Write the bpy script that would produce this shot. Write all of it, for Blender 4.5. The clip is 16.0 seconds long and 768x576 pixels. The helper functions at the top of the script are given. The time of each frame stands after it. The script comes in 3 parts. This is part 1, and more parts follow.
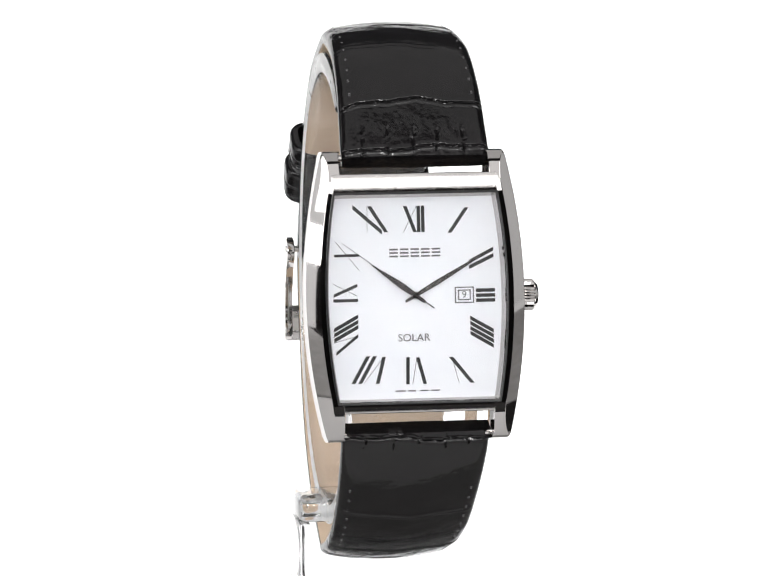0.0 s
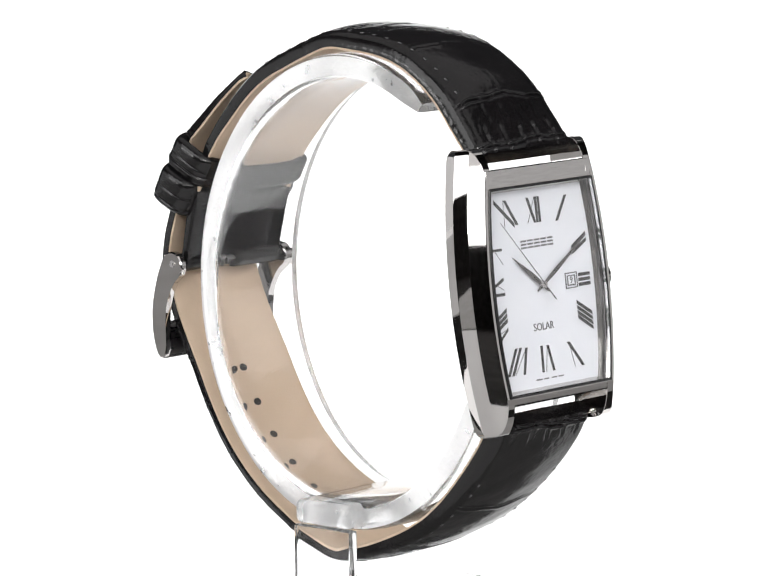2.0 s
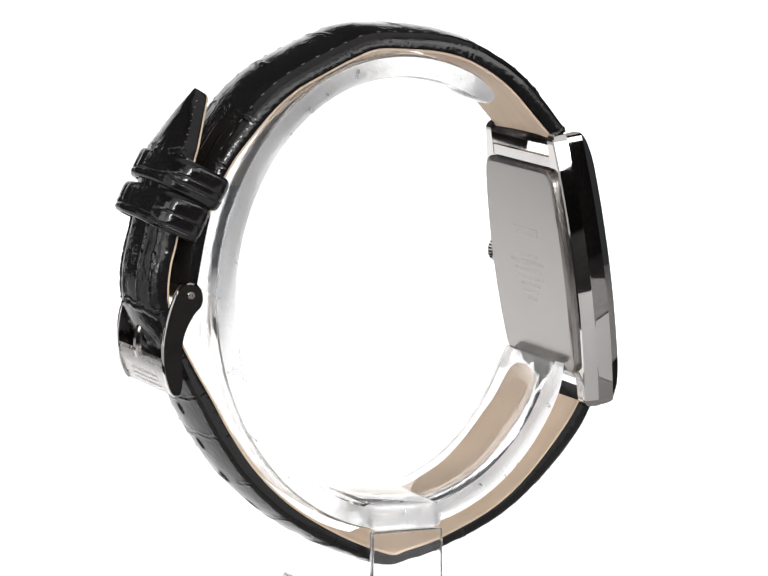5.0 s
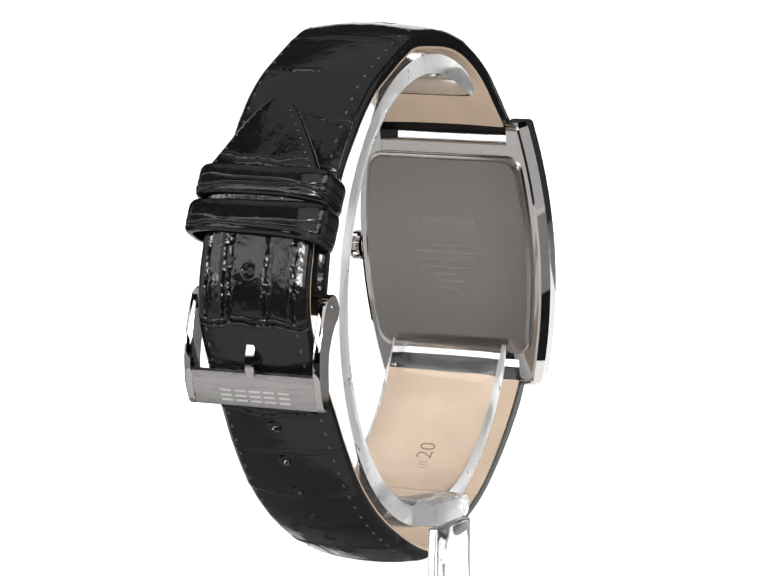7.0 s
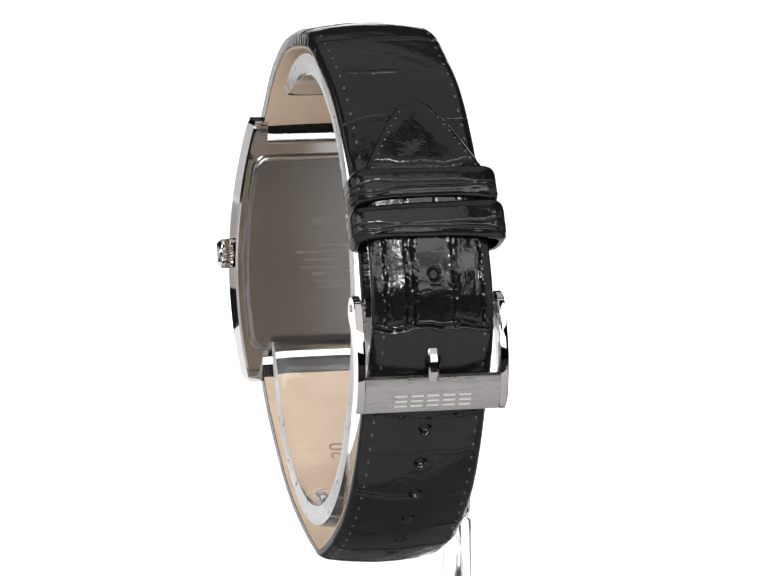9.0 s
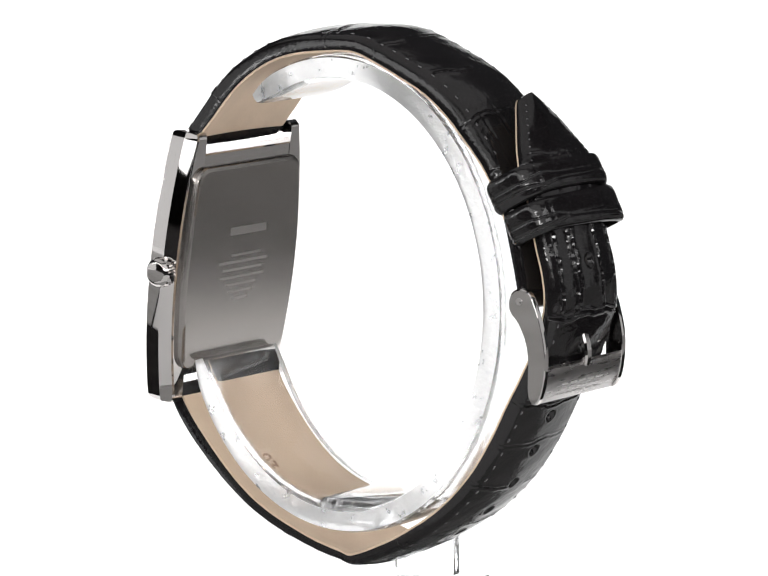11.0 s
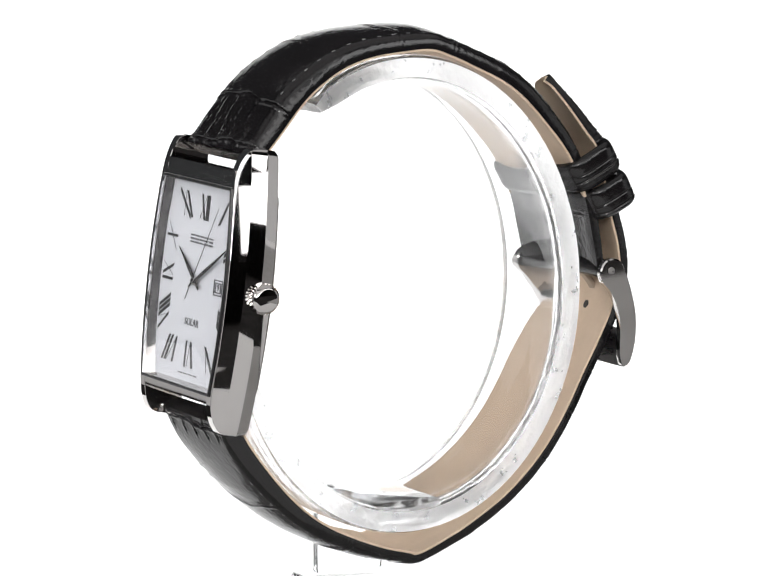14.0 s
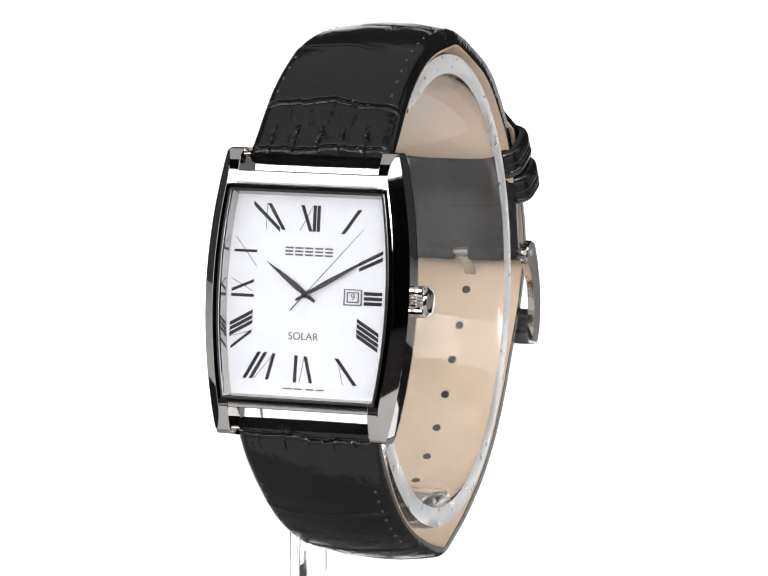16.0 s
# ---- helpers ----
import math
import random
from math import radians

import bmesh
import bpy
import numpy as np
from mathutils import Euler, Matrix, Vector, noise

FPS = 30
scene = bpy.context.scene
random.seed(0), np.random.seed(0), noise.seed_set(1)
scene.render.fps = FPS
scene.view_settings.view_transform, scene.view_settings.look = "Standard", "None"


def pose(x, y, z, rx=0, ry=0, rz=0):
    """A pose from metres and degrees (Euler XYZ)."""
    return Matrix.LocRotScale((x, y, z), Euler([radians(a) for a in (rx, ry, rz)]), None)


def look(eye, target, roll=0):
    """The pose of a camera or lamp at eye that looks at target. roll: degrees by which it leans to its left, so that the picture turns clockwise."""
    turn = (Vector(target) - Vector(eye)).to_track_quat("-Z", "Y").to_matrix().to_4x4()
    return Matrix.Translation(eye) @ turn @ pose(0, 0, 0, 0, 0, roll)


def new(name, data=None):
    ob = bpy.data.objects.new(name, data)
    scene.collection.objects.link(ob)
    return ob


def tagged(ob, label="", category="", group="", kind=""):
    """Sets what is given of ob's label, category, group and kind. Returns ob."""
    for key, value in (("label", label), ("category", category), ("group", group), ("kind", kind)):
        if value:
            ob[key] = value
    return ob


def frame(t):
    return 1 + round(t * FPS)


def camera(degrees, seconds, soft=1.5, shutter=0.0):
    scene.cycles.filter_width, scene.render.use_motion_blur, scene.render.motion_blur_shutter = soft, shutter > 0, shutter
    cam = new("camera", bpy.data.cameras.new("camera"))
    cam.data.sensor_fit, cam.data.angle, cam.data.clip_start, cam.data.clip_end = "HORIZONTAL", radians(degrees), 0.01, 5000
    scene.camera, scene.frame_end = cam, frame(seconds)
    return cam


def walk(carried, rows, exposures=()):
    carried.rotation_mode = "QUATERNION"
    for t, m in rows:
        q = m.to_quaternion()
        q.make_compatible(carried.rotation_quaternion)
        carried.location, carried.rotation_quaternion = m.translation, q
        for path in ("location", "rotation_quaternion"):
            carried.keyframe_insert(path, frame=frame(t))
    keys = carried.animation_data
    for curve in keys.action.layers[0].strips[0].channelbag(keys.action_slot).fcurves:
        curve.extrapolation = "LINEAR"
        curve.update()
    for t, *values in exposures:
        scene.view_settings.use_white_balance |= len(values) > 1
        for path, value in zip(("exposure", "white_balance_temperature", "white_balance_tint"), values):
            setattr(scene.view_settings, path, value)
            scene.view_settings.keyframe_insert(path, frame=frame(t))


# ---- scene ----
cam = camera(9.58, 16.0, soft=1.35)

# lengths below are in steps of U metres; the upright axis of the turntable is x = y = 0
U = 0.00117
walk(cam, [(0.0, look((0, -550 * U, 67 * U), (0.62 * U, 0, -8.65 * U), -0.23)),
           (16.0, look((0, -550 * U, 67 * U), (0.62 * U, 0, -8.65 * U), -0.23))], exposures=[(0.0, 0.0), (16.0, 0.0)])

# ---- light: a dark studio with a self-glowing white sweep and softboxes round the front ----
world = bpy.data.worlds.new("studio")
scene.world = world
world.use_nodes = True
world.node_tree.nodes["Background"].inputs[0].default_value = (0.9, 0.95, 1.0, 1)
world.node_tree.nodes["Background"].inputs[1].default_value = 0.05


def softbox(name, eye, target, sx, sy, watts, color=(1, 1, 1)):
    d = bpy.data.lights.new(name, "AREA")
    d.shape, d.size, d.size_y, d.energy, d.color = "RECTANGLE", sx, sy, watts, color
    ob = new(name, d)
    ob.matrix_world = look(eye, target)
    return ob


softbox("front_softbox", (0.0, -0.86, 0.235), (0, 0, -0.01), 0.26, 0.11, 2.2, (1.0, 0.99, 0.98))
softbox("front_light_panel", (0.05, -0.88, 0.255), (0, 0, -0.01), 1.5, 0.2, 2.6, (1.0, 0.99, 0.98))
softbox("overhead_softbox", (0.0, 0.12, 0.66), (0, 0.12, -0.01), 1.3, 0.9, 2.0, (1.0, 0.99, 0.98))
softbox("upper_softbox", (0.0, -0.64, 0.5), (0, 0, -0.01), 0.95, 0.5, 1.5, (1.0, 0.99, 0.98))
softbox("left_strip_light", (-0.78, 0.12, 0.12), (0, 0.12, 0.12), 0.76, 0.36, 0.75)
softbox("right_strip_light", (0.78, 0.05, 0.12), (0, 0.05, 0.12), 0.5, 0.36, 0.34)
softbox("left_softbox", (-0.72, -0.46, 0.325), (0, 0, -0.01), 0.6, 0.3, 1.4)
softbox("left_spot_panel", (-0.8, -0.2, 0.1), (0, 0, -0.01), 0.15, 0.07, 0.24)
softbox("right_softbox", (0.72, -0.46, 0.42), (0, 0, -0.01), 0.6, 0.24, 1.5)


# ---- materials ----
def mat(name, color, rough=0.5, metal=0.0, spec=0.5):
    m = bpy.data.materials.new(name)
    m.use_nodes = True
    b = m.node_tree.nodes["Principled BSDF"]
    b.inputs["Base Color"].default_value = (*color, 1)
    b.inputs["Roughness"].default_value = rough
    b.inputs["Metallic"].default_value = metal
    b.inputs["Specular IOR Level"].default_value = spec
    return m


def vary(m, c1, c2, scale, r1=None, r2=None, bump=0.0, bscale=None, stretch=(1, 1, 1), detail=4.0):
    """Noise in the colour and roughness, and fine relief, in object space."""
    nt = m.node_tree
    b = nt.nodes["Principled BSDF"]
    co = nt.nodes.new("ShaderNodeTexCoord")
    mp = nt.nodes.new("ShaderNodeMapping")
    mp.inputs["Scale"].default_value = stretch
    nt.links.new(co.outputs["Object"], mp.inputs[0])
    n = nt.nodes.new("ShaderNodeTexNoise")
    n.inputs["Scale"].default_value, n.inputs["Detail"].default_value = scale, detail
    nt.links.new(mp.outputs[0], n.inputs["Vector"])
    r = nt.nodes.new("ShaderNodeValToRGB")
    r.color_ramp.elements[0].position, r.color_ramp.elements[1].position = 0.3, 0.7
    r.color_ramp.elements[0].color, r.color_ramp.elements[1].color = (*c1, 1), (*c2, 1)
    nt.links.new(n.outputs["Fac"], r.inputs[0])
    nt.links.new(r.outputs[0], b.inputs["Base Color"])
    if r1 is not None:
        k = nt.nodes.new("ShaderNodeMapRange")
        k.inputs["To Min"].default_value, k.inputs["To Max"].default_value = r1, r2
        nt.links.new(n.outputs["Fac"], k.inputs[0])
        nt.links.new(k.outputs[0], b.inputs["Roughness"])
    if bump:
        n2 = nt.nodes.new("ShaderNodeTexNoise")
        n2.inputs["Scale"].default_value, n2.inputs["Detail"].default_value = bscale or scale * 4, 3
        nt.links.new(mp.outputs[0], n2.inputs["Vector"])
        bp = nt.nodes.new("ShaderNodeBump")
        bp.inputs["Strength"].default_value, bp.inputs["Distance"].default_value = bump, 0.0002
        nt.links.new(n2.outputs["Fac"], bp.inputs["Height"])
        nt.links.new(bp.outputs[0], b.inputs["Normal"])
    return m


LEATHER = vary(mat("black_leather", (0.009, 0.0085, 0.009), 0.12, 0.0, 0.04), (0.0075, 0.007, 0.0075), (0.012, 0.0108, 0.0115), 260, 0.06, 0.14, 0.3, 1100)
# a thin even gloss over the dull grain
nt = LEATHER.node_tree
shine, blend, skin_bsdf = nt.nodes.new("ShaderNodeBsdfGlossy"), nt.nodes.new("ShaderNodeMixShader"), nt.nodes["Principled BSDF"]
nt.links.new(skin_bsdf.inputs["Roughness"].links[0].from_socket, shine.inputs["Roughness"])
nt.links.new(skin_bsdf.inputs["Normal"].links[0].from_socket, shine.inputs["Normal"])
blend.inputs[0].default_value = 0.045
nt.links.new(skin_bsdf.outputs[0], blend.inputs[1])
nt.links.new(shine.outputs[0], blend.inputs[2])
nt.links.new(blend.outputs[0], nt.nodes["Material Output"].inputs["Surface"])
LINING = vary(mat("tan_lining", (0.63, 0.49, 0.36), 0.7), (0.59, 0.455, 0.33), (0.67, 0.525, 0.39), 180, 0.6, 0.8, 0.25, 1500)
THREAD = vary(mat("black_thread", (0.03, 0.029, 0.031), 0.2, 0.0, 0.8), (0.045, 0.044, 0.047), (0.1, 0.097, 0.1), 2500, 0.12, 0.25)
STEEL = vary(mat("polished_steel", (0.56, 0.54, 0.53), 0.08, 1.0), (0.54, 0.52, 0.51), (0.60, 0.58, 0.57), 90, 0.02, 0.05)
BRUSHED = vary(mat("brushed_steel", (0.34, 0.32, 0.305), 0.32, 1.0), (0.31, 0.292, 0.278), (0.33, 0.31, 0.297), 140, 0.24, 0.28, 0.006, 3000, (1, 1, 3))
SATIN = vary(mat("satin_steel", (0.55, 0.53, 0.52), 0.14, 1.0), (0.52, 0.50, 0.49), (0.58, 0.56, 0.55), 300, 0.05, 0.1, 0.02, 2500, (1, 12, 12))
BUCKLE = vary(mat("brushed_buckle_steel", (0.5, 0.485, 0.48), 0.3, 1.0), (0.47, 0.455, 0.45), (0.54, 0.52, 0.515), 300, 0.24, 0.32, 0.05, 3000, (1, 8, 8))
PALE = mat("bright_cut_steel", (0.85, 0.83, 0.82), 0.5, 1.0)
ENGRAVED = mat("engraved_steel", (0.37, 0.35, 0.335), 0.34, 1.0)
DIAL = vary(mat("white_dial", (0.73, 0.74, 0.785), 0.45), (0.72, 0.735, 0.78), (0.74, 0.75, 0.79), 300)
PRINT = mat("black_print", (0.012, 0.012, 0.013), 0.35)
GREY_PRINT = mat("grey_print", (0.11, 0.11, 0.118), 0.4)
HAND = mat("dark_steel_hands", (0.16, 0.15, 0.15), 0.25, 0.9)
DARK = mat("punched_hole_edge", (0.016, 0.012, 0.010), 0.5)
STAMP = mat("brown_stamp", (0.30, 0.19, 0.12), 0.7)


def clear(name, ior, tint=(1, 1, 1), rough=0.0, haze=0.0, spec=0.5):
    m = mat(name, tint, rough)
    b = m.node_tree.nodes["Principled BSDF"]
    b.inputs["Transmission Weight"].default_value = 1.0 - haze
    b.inputs["IOR"].default_value = ior
    b.inputs["Specular IOR Level"].default_value = spec
    return m


ACRYLIC = vary(clear("clear_acrylic", 1.49, (0.98, 0.985, 0.99), 0.03, 0.012, 0.1), (0.97, 0.975, 0.985), (0.99, 0.99, 0.995), 120, 0.01, 0.06, 0.05, 400)
CRYSTAL = clear("watch_crystal", 1.5)
FROSTED = vary(clear("sawn_acrylic_edge", 1.49, (0.98, 0.985, 0.99), 0.3, 0.22), (0.97, 0.975, 0.98), (0.99, 0.99, 0.995), 520, 0.15, 0.5, 0.8, 900, (0.35, 1, 1))
for node in FROSTED.node_tree.nodes:
    if node.type == "VALTORGB":
        node.color_ramp.elements[0].position, node.color_ramp.elements[1].position = 0.3, 0.44
        node.color_ramp.elements[0].color = (0.78, 0.795, 0.82, 1)
PAPER = vary(mat("white_paper", (0.9, 0.9, 0.9), 0.7), (0.89, 0.89, 0.89), (0.91, 0.91, 0.91), 40)
BLACKCLOTH = vary(mat("black_cloth", (0.02, 0.02, 0.02), 0.9, 0.0, 0.02), (0.015, 0.014, 0.014), (0.03, 0.028, 0.028), 50)
GREYCLOTH = vary(mat("grey_cloth", (0.45, 0.45, 0.45), 0.9, 0.0, 0.02), (0.42, 0.415, 0.41), (0.5, 0.495, 0.49), 50)
# emission added to the paper sweep, which is no lamp, to whiten it
GLOW = bpy.data.materials.new("glowing_backdrop")
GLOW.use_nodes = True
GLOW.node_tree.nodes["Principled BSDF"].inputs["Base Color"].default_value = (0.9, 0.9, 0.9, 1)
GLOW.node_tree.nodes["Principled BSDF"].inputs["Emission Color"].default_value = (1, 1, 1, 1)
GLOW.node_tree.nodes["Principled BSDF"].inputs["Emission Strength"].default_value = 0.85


# ---- building helpers ----
def link_mesh(name, bm, material, smooth=40):
    bmesh.ops.recalc_face_normals(bm, faces=bm.faces[:])
    bmesh.ops.scale(bm, vec=(U, U, U), verts=bm.verts[:])
    me = bpy.data.meshes.new(name)
    bm.to_mesh(me)
    bm.free()
    for m in (material if isinstance(material, (list, tuple)) else [material]):
        me.materials.append(m)
    if smooth:
        me.shade_smooth()
        me.set_sharp_from_angle(angle=radians(smooth))
    return new(name, me)


def part(name, bm, material, parent, label="", smooth=40):
    ob = link_mesh(name, bm, material, smooth)
    ob.parent = parent
    return tagged(ob, label)


def thing(name, label, category):
    ob = new(name)
    ob.empty_display_size = 0.01
    return tagged(ob, label, category)


def box(bm, lo, hi, m=None, bevel=0.0, segs=2):
    r = bmesh.ops.create_cube(bm, size=1)
    v = r["verts"]
    for p in v:
        p.co = Vector([(lo[i] + hi[i]) / 2 + p.co[i] * (hi[i] - lo[i]) for i in range(3)])
    if bevel:
        es = list({e for p in v for e in p.link_edges})
        r = bmesh.ops.bevel(bm, geom=es, offset=bevel, segments=segs, affect="EDGES", profile=0.5)
        v = list({p for f in r["faces"] for p in f.verts} | {p for p in v if p.is_valid})
    if m is not None:
        bmesh.ops.transform(bm, matrix=m, verts=v)
    return v


def loft(bm, rings, closed=True, caps=True):
    """Skin a list of rings of points."""
    vs = [[bm.verts.new(p) for p in r] for r in rings]
    n = len(vs[0])
    for a, b in zip(vs, vs[1:]):
        for i in range(n if closed else n - 1):
            j = (i + 1) % n
            bm.faces.new((a[i], a[j], b[j], b[i]))
    if caps and closed:
        bm.faces.new(vs[0][::-1])
        bm.faces.new(vs[-1])
    return vs


def prism(bm, pts, z0, z1, m=None):
    """An upright prism over an outline of (x, y)."""
    a = [Vector((x, y, z0)) for x, y in pts]
    b = [Vector((x, y, z1)) for x, y in pts]
    if m is not None:
        a, b = [m @ p for p in a], [m @ p for p in b]
    loft(bm, [a, b])


def spline(pts, n):
    """n points along a smooth curve through pts (rows of any width), evenly spaced."""
    P = np.array(pts, float)
    out = []
    for i in range(len(P) - 1):
        p0, p1, p2, p3 = P[max(i - 1, 0)], P[i], P[i + 1], P[min(i + 2, len(P) - 1)]
        for k in np.linspace(0, 1, 12, endpoint=False):
            out.append(0.5 * (2 * p1 + (p2 - p0) * k + (2 * p0 - 5 * p1 + 4 * p2 - p3) * k * k + (3 * p1 - p0 - 3 * p2 + p3) * k ** 3))
    out.append(P[-1])
    out = np.array(out)
    s = np.concatenate([[0], np.cumsum(np.linalg.norm(np.diff(out[:, :2], axis=0), axis=1))])
    q = np.linspace(0, s[-1], n)
    return np.stack([np.interp(q, s, out[:, j]) for j in range(out.shape[1])], 1), q


def tube(bm, pts, r, n=10):
    pts = [Vector(p) for p in pts]
    rings = []
    for i, p in enumerate(pts):
        d = (pts[min(i + 1, len(pts) - 1)] - pts[max(i - 1, 0)]).normalized()
        q = d.to_track_quat("Z", "Y").to_matrix()
        rings.append([p + q @ Vector((r * math.cos(a), r * math.sin(a), 0)) for a in np.linspace(0, 2 * math.pi, n, endpoint=False)])
    loft(bm, rings)


# ---- the setting ----
FLOOR = -46.8
bm = bmesh.new()
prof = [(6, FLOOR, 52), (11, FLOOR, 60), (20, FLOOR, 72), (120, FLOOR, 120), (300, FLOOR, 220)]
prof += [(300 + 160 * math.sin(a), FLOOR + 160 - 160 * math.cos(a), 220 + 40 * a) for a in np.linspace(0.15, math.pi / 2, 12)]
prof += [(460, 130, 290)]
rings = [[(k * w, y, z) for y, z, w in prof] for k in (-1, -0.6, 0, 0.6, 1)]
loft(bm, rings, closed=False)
tagged(link_mesh("backdrop", bm, GLOW, 60), "seamless white paper sweep with added glow for pure white", "backdrop", kind="structure")


def slab(name, lo, hi, material, label, category="wall"):
    b = bmesh.new()
    box(b, lo, hi)
    return tagged(link_mesh(name, b, material, 0), label, category, kind="structure")


slab("floor", (-863, -900, FLOOR - 12), (863, 480, FLOOR - 2), BLACKCLOTH, "dark studio table top in front of the sweep", "table top")
# out-of-view boards added to put white and grey reflections on the steel
slab("front_reflector", (-145, -135, FLOOR - 1.9), (145, -24, FLOOR - 1.2), PAPER, "unseen white paper reflector added in front of the sweep", "table top")
slab("near_reflector", (-90, -23.5, FLOOR - 1.9), (90, 5.5, FLOOR - 1.2), GREYCLOTH, "unseen grey reflector board added under the watch stand", "table top")
slab("reflector_left", (-863, -190, FLOOR - 1.9), (-150, 0, FLOOR - 1.2), GREYCLOTH, "unseen grey reflector board added on the studio table", "table top")
slab("side_reflector", (-863, 2, FLOOR - 1.9), (-150, 478, FLOOR - 1.2), PAPER, "unseen white paper reflector added beside the sweep", "table top")
slab("reflector_right", (150, -160, FLOOR - 1.9), (863, 478, FLOOR - 1.2), GREYCLOTH, "unseen grey reflector board added on the studio table", "table top")
# unseen side walls, added in black so the case bevels reflect dark
slab("wall_left", (-880, -900, FLOOR - 12), (-865, 480, 620), BLACKCLOTH, "unseen dark side wall added for black reflections")
slab("wall_right", (865, -900, FLOOR - 12), (880, 480, 620), BLACKCLOTH, "unseen dark side wall added for black reflections")
slab("wall_front", (-865, -915, FLOOR - 12), (865, -902, 620), BLACKCLOTH, "dark studio wall behind the camera")
slab("ceiling", (-880, -915, 622), (880, 480, 634), BLACKCLOTH, "dark studio ceiling", "ceiling")

# ---- the watch ----
LEAN = 7.5
CASE = Matrix.Translation((0.74, -24.4, -6.2)) @ Matrix.Rotation(radians(-LEAN), 4, "X") @ Matrix(((1, 0, 0, 0), (0, 0, -1, 0), (0, 1, 0, 0), (0, 0, 0, 1)))
# in the case's own space x is right, y is up the dial and z is out of the dial
watch = thing("wristwatch", "steel tonneau wristwatch with white roman dial and black croco leather strap", "watch")


def cpart(name, bm, material, parent=watch, label="", smooth=40):
    for v in bm.verts:
        v.co.z *= 0.67 if v.co.z > 0 else 1.0   # slim front
    bmesh.ops.transform(bm, matrix=CASE, verts=bm.verts[:])
    return part(name, bm, material, parent, label, smooth)


def half_width(v):
    return 13.0 - 2.1 * (v / 16.7) ** 2


def opening(v):
    return 10.6 - 1.15 * (v / 12.5) ** 2


def front(v):
    k = min(1.0, max(0.0, (abs(v) - 12.0) / 4.85))
    return 2.3 - 3.2 * (1 - math.sqrt(max(0.0, 1 - k * k)))


# case: two curved side rails that end in the lugs, and two cross bars
bm = bmesh.new()
for s in (-1, 1):
    vs = sorted(set(list(np.linspace(-12.5, 12.5, 41)) + [e * (12.0 + 4.85 * math.sin(k * math.pi / 48)) for k in range(3, 25) for e in (-1, 1)] + [-12.62, -12.58, 12.58, 12.62]))
    rings = []
    for v in vs:
        h, f = half_width(v), front(v)
        e = max(0.0, abs(v) - 15.9) / 0.95
        h -= 0.18 * e * e
        inner = opening(v) if abs(v) < 12.6 else 8.75
        b0 = -3.65 + 0.5 * e * e
        inner = min(inner, h - 2.2)
        c = min(0.2, f - 0.06)          # the bevel runs out where the rounded end cuts it
        k = 1.43 * (f - c) / 2.1
        ring = [(inner, b0), (h - 0.8, b0), (h - 0.5, b0 + 0.1), (h - 0.06, -2.1), (h, -1.95), (h - 0.03, -1.8), (h - 0.2, c - 0.1), (h - 0.26, c), (h - 0.26 - k, f - 0.05), (h - 0.34 - k, f), (inner + 0.06, f), (inner, f - 0.06)]
        rings.append([(s * u, v, w) for u, w in ring])
    loft(bm, rings)
case_body = cpart("case_body", bm, STEEL, watch, "polished steel case sides with lugs", 14)
for s in (-1, 1):
    bm = bmesh.new()
    e, o = (11.8, 14.15) if s > 0 else (12.2, 13.55)
    ring = [(e, -3.6), (o - 0.15, -3.6), (o, -3.4), (o, 1.75), (o - 0.07, 2.08), (o - 0.2, 2.13), (e + 0.32, 2.27), (e + 0.1, 2.24), (e, 2.15)]
    rings = [[(u, s * v, w) for v, w in ring] for u in np.linspace(-9.75, 9.75, 9)]
    loft(bm, rings)
    cpart("case_bar", bm, SATIN, case_body, "satin steel cross bar", 35)

# case back, slightly domed
def dome(v):
    return -4.4 - 0.12 * (1 - (v / 12.6) ** 2)


bm = bmesh.new()
rings = []
for w, k, shrink in ((-3.5, 0.0, 1), (-4.0, 0.0, 1), (-4.25, 0.12, 1), (None, 0.5, 1), (None, 0.62, 1), (None, 0.62, 0.8), (None, 0.62, 0.6), (None, 0.62, 0.4), (None, 0.62, 0.2), (None, 0.62, 0.03)):
    r = []
    for s in (1, -1):
        for a in np.linspace(-math.pi / 2, math.pi / 2, 45)[::s]:
            v = 12.6 * math.sin(a)
            c = max(0.0, abs(v) - 10.9) / 1.7
            x, y = s * (half_width(v) - 1.5 - k - 1.7 * (1 - math.sqrt(max(0, 1 - c * c)))), v * (12.6 - k) / 12.6
            r.append((x * shrink, y * shrink, w if w else dome(y * shrink)))
    rings.append(r)
loft(bm, rings)
back = cpart("case_back", bm, BRUSHED, watch, "satin steel case back with faint engraving", 30)
for u0, u1, v0, v1 in ((-4.2, 3.2, 3.6, 4.6), (-3.4, 2.6, 0.9, 1.2), (-5, 5, 0.0, 0.35), (-4, 4, -0.95, -0.65), (-4.5, 4.5, -1.9, -1.6), (-3, 3, -2.8, -2.5), (-2.4, 2.4, -3.7, -3.4), (-1.6, 1.6, -4.6, -4.3)):
    bm = bmesh.new()
    z = dome((v0 + v1) / 2)
    box(bm, (u0, v0, z - 0.012), (u1, v1, z + 0.05))
    cpart("engraved_line", bm, ENGRAVED, back, "", 0)

# dial with its sloped inner ring
bm = bmesh.new()


def tonneau(k, w, top=12.45, n=21):
    r = []
    for s, vv in ((1, np.linspace(-top + k, top - 0.6 - k, n)), (-1, np.linspace(top - 0.6 - k, -top + k, n))):
        for v in vv:
            r.append((s * (opening(v) - k), v, w))
    return r


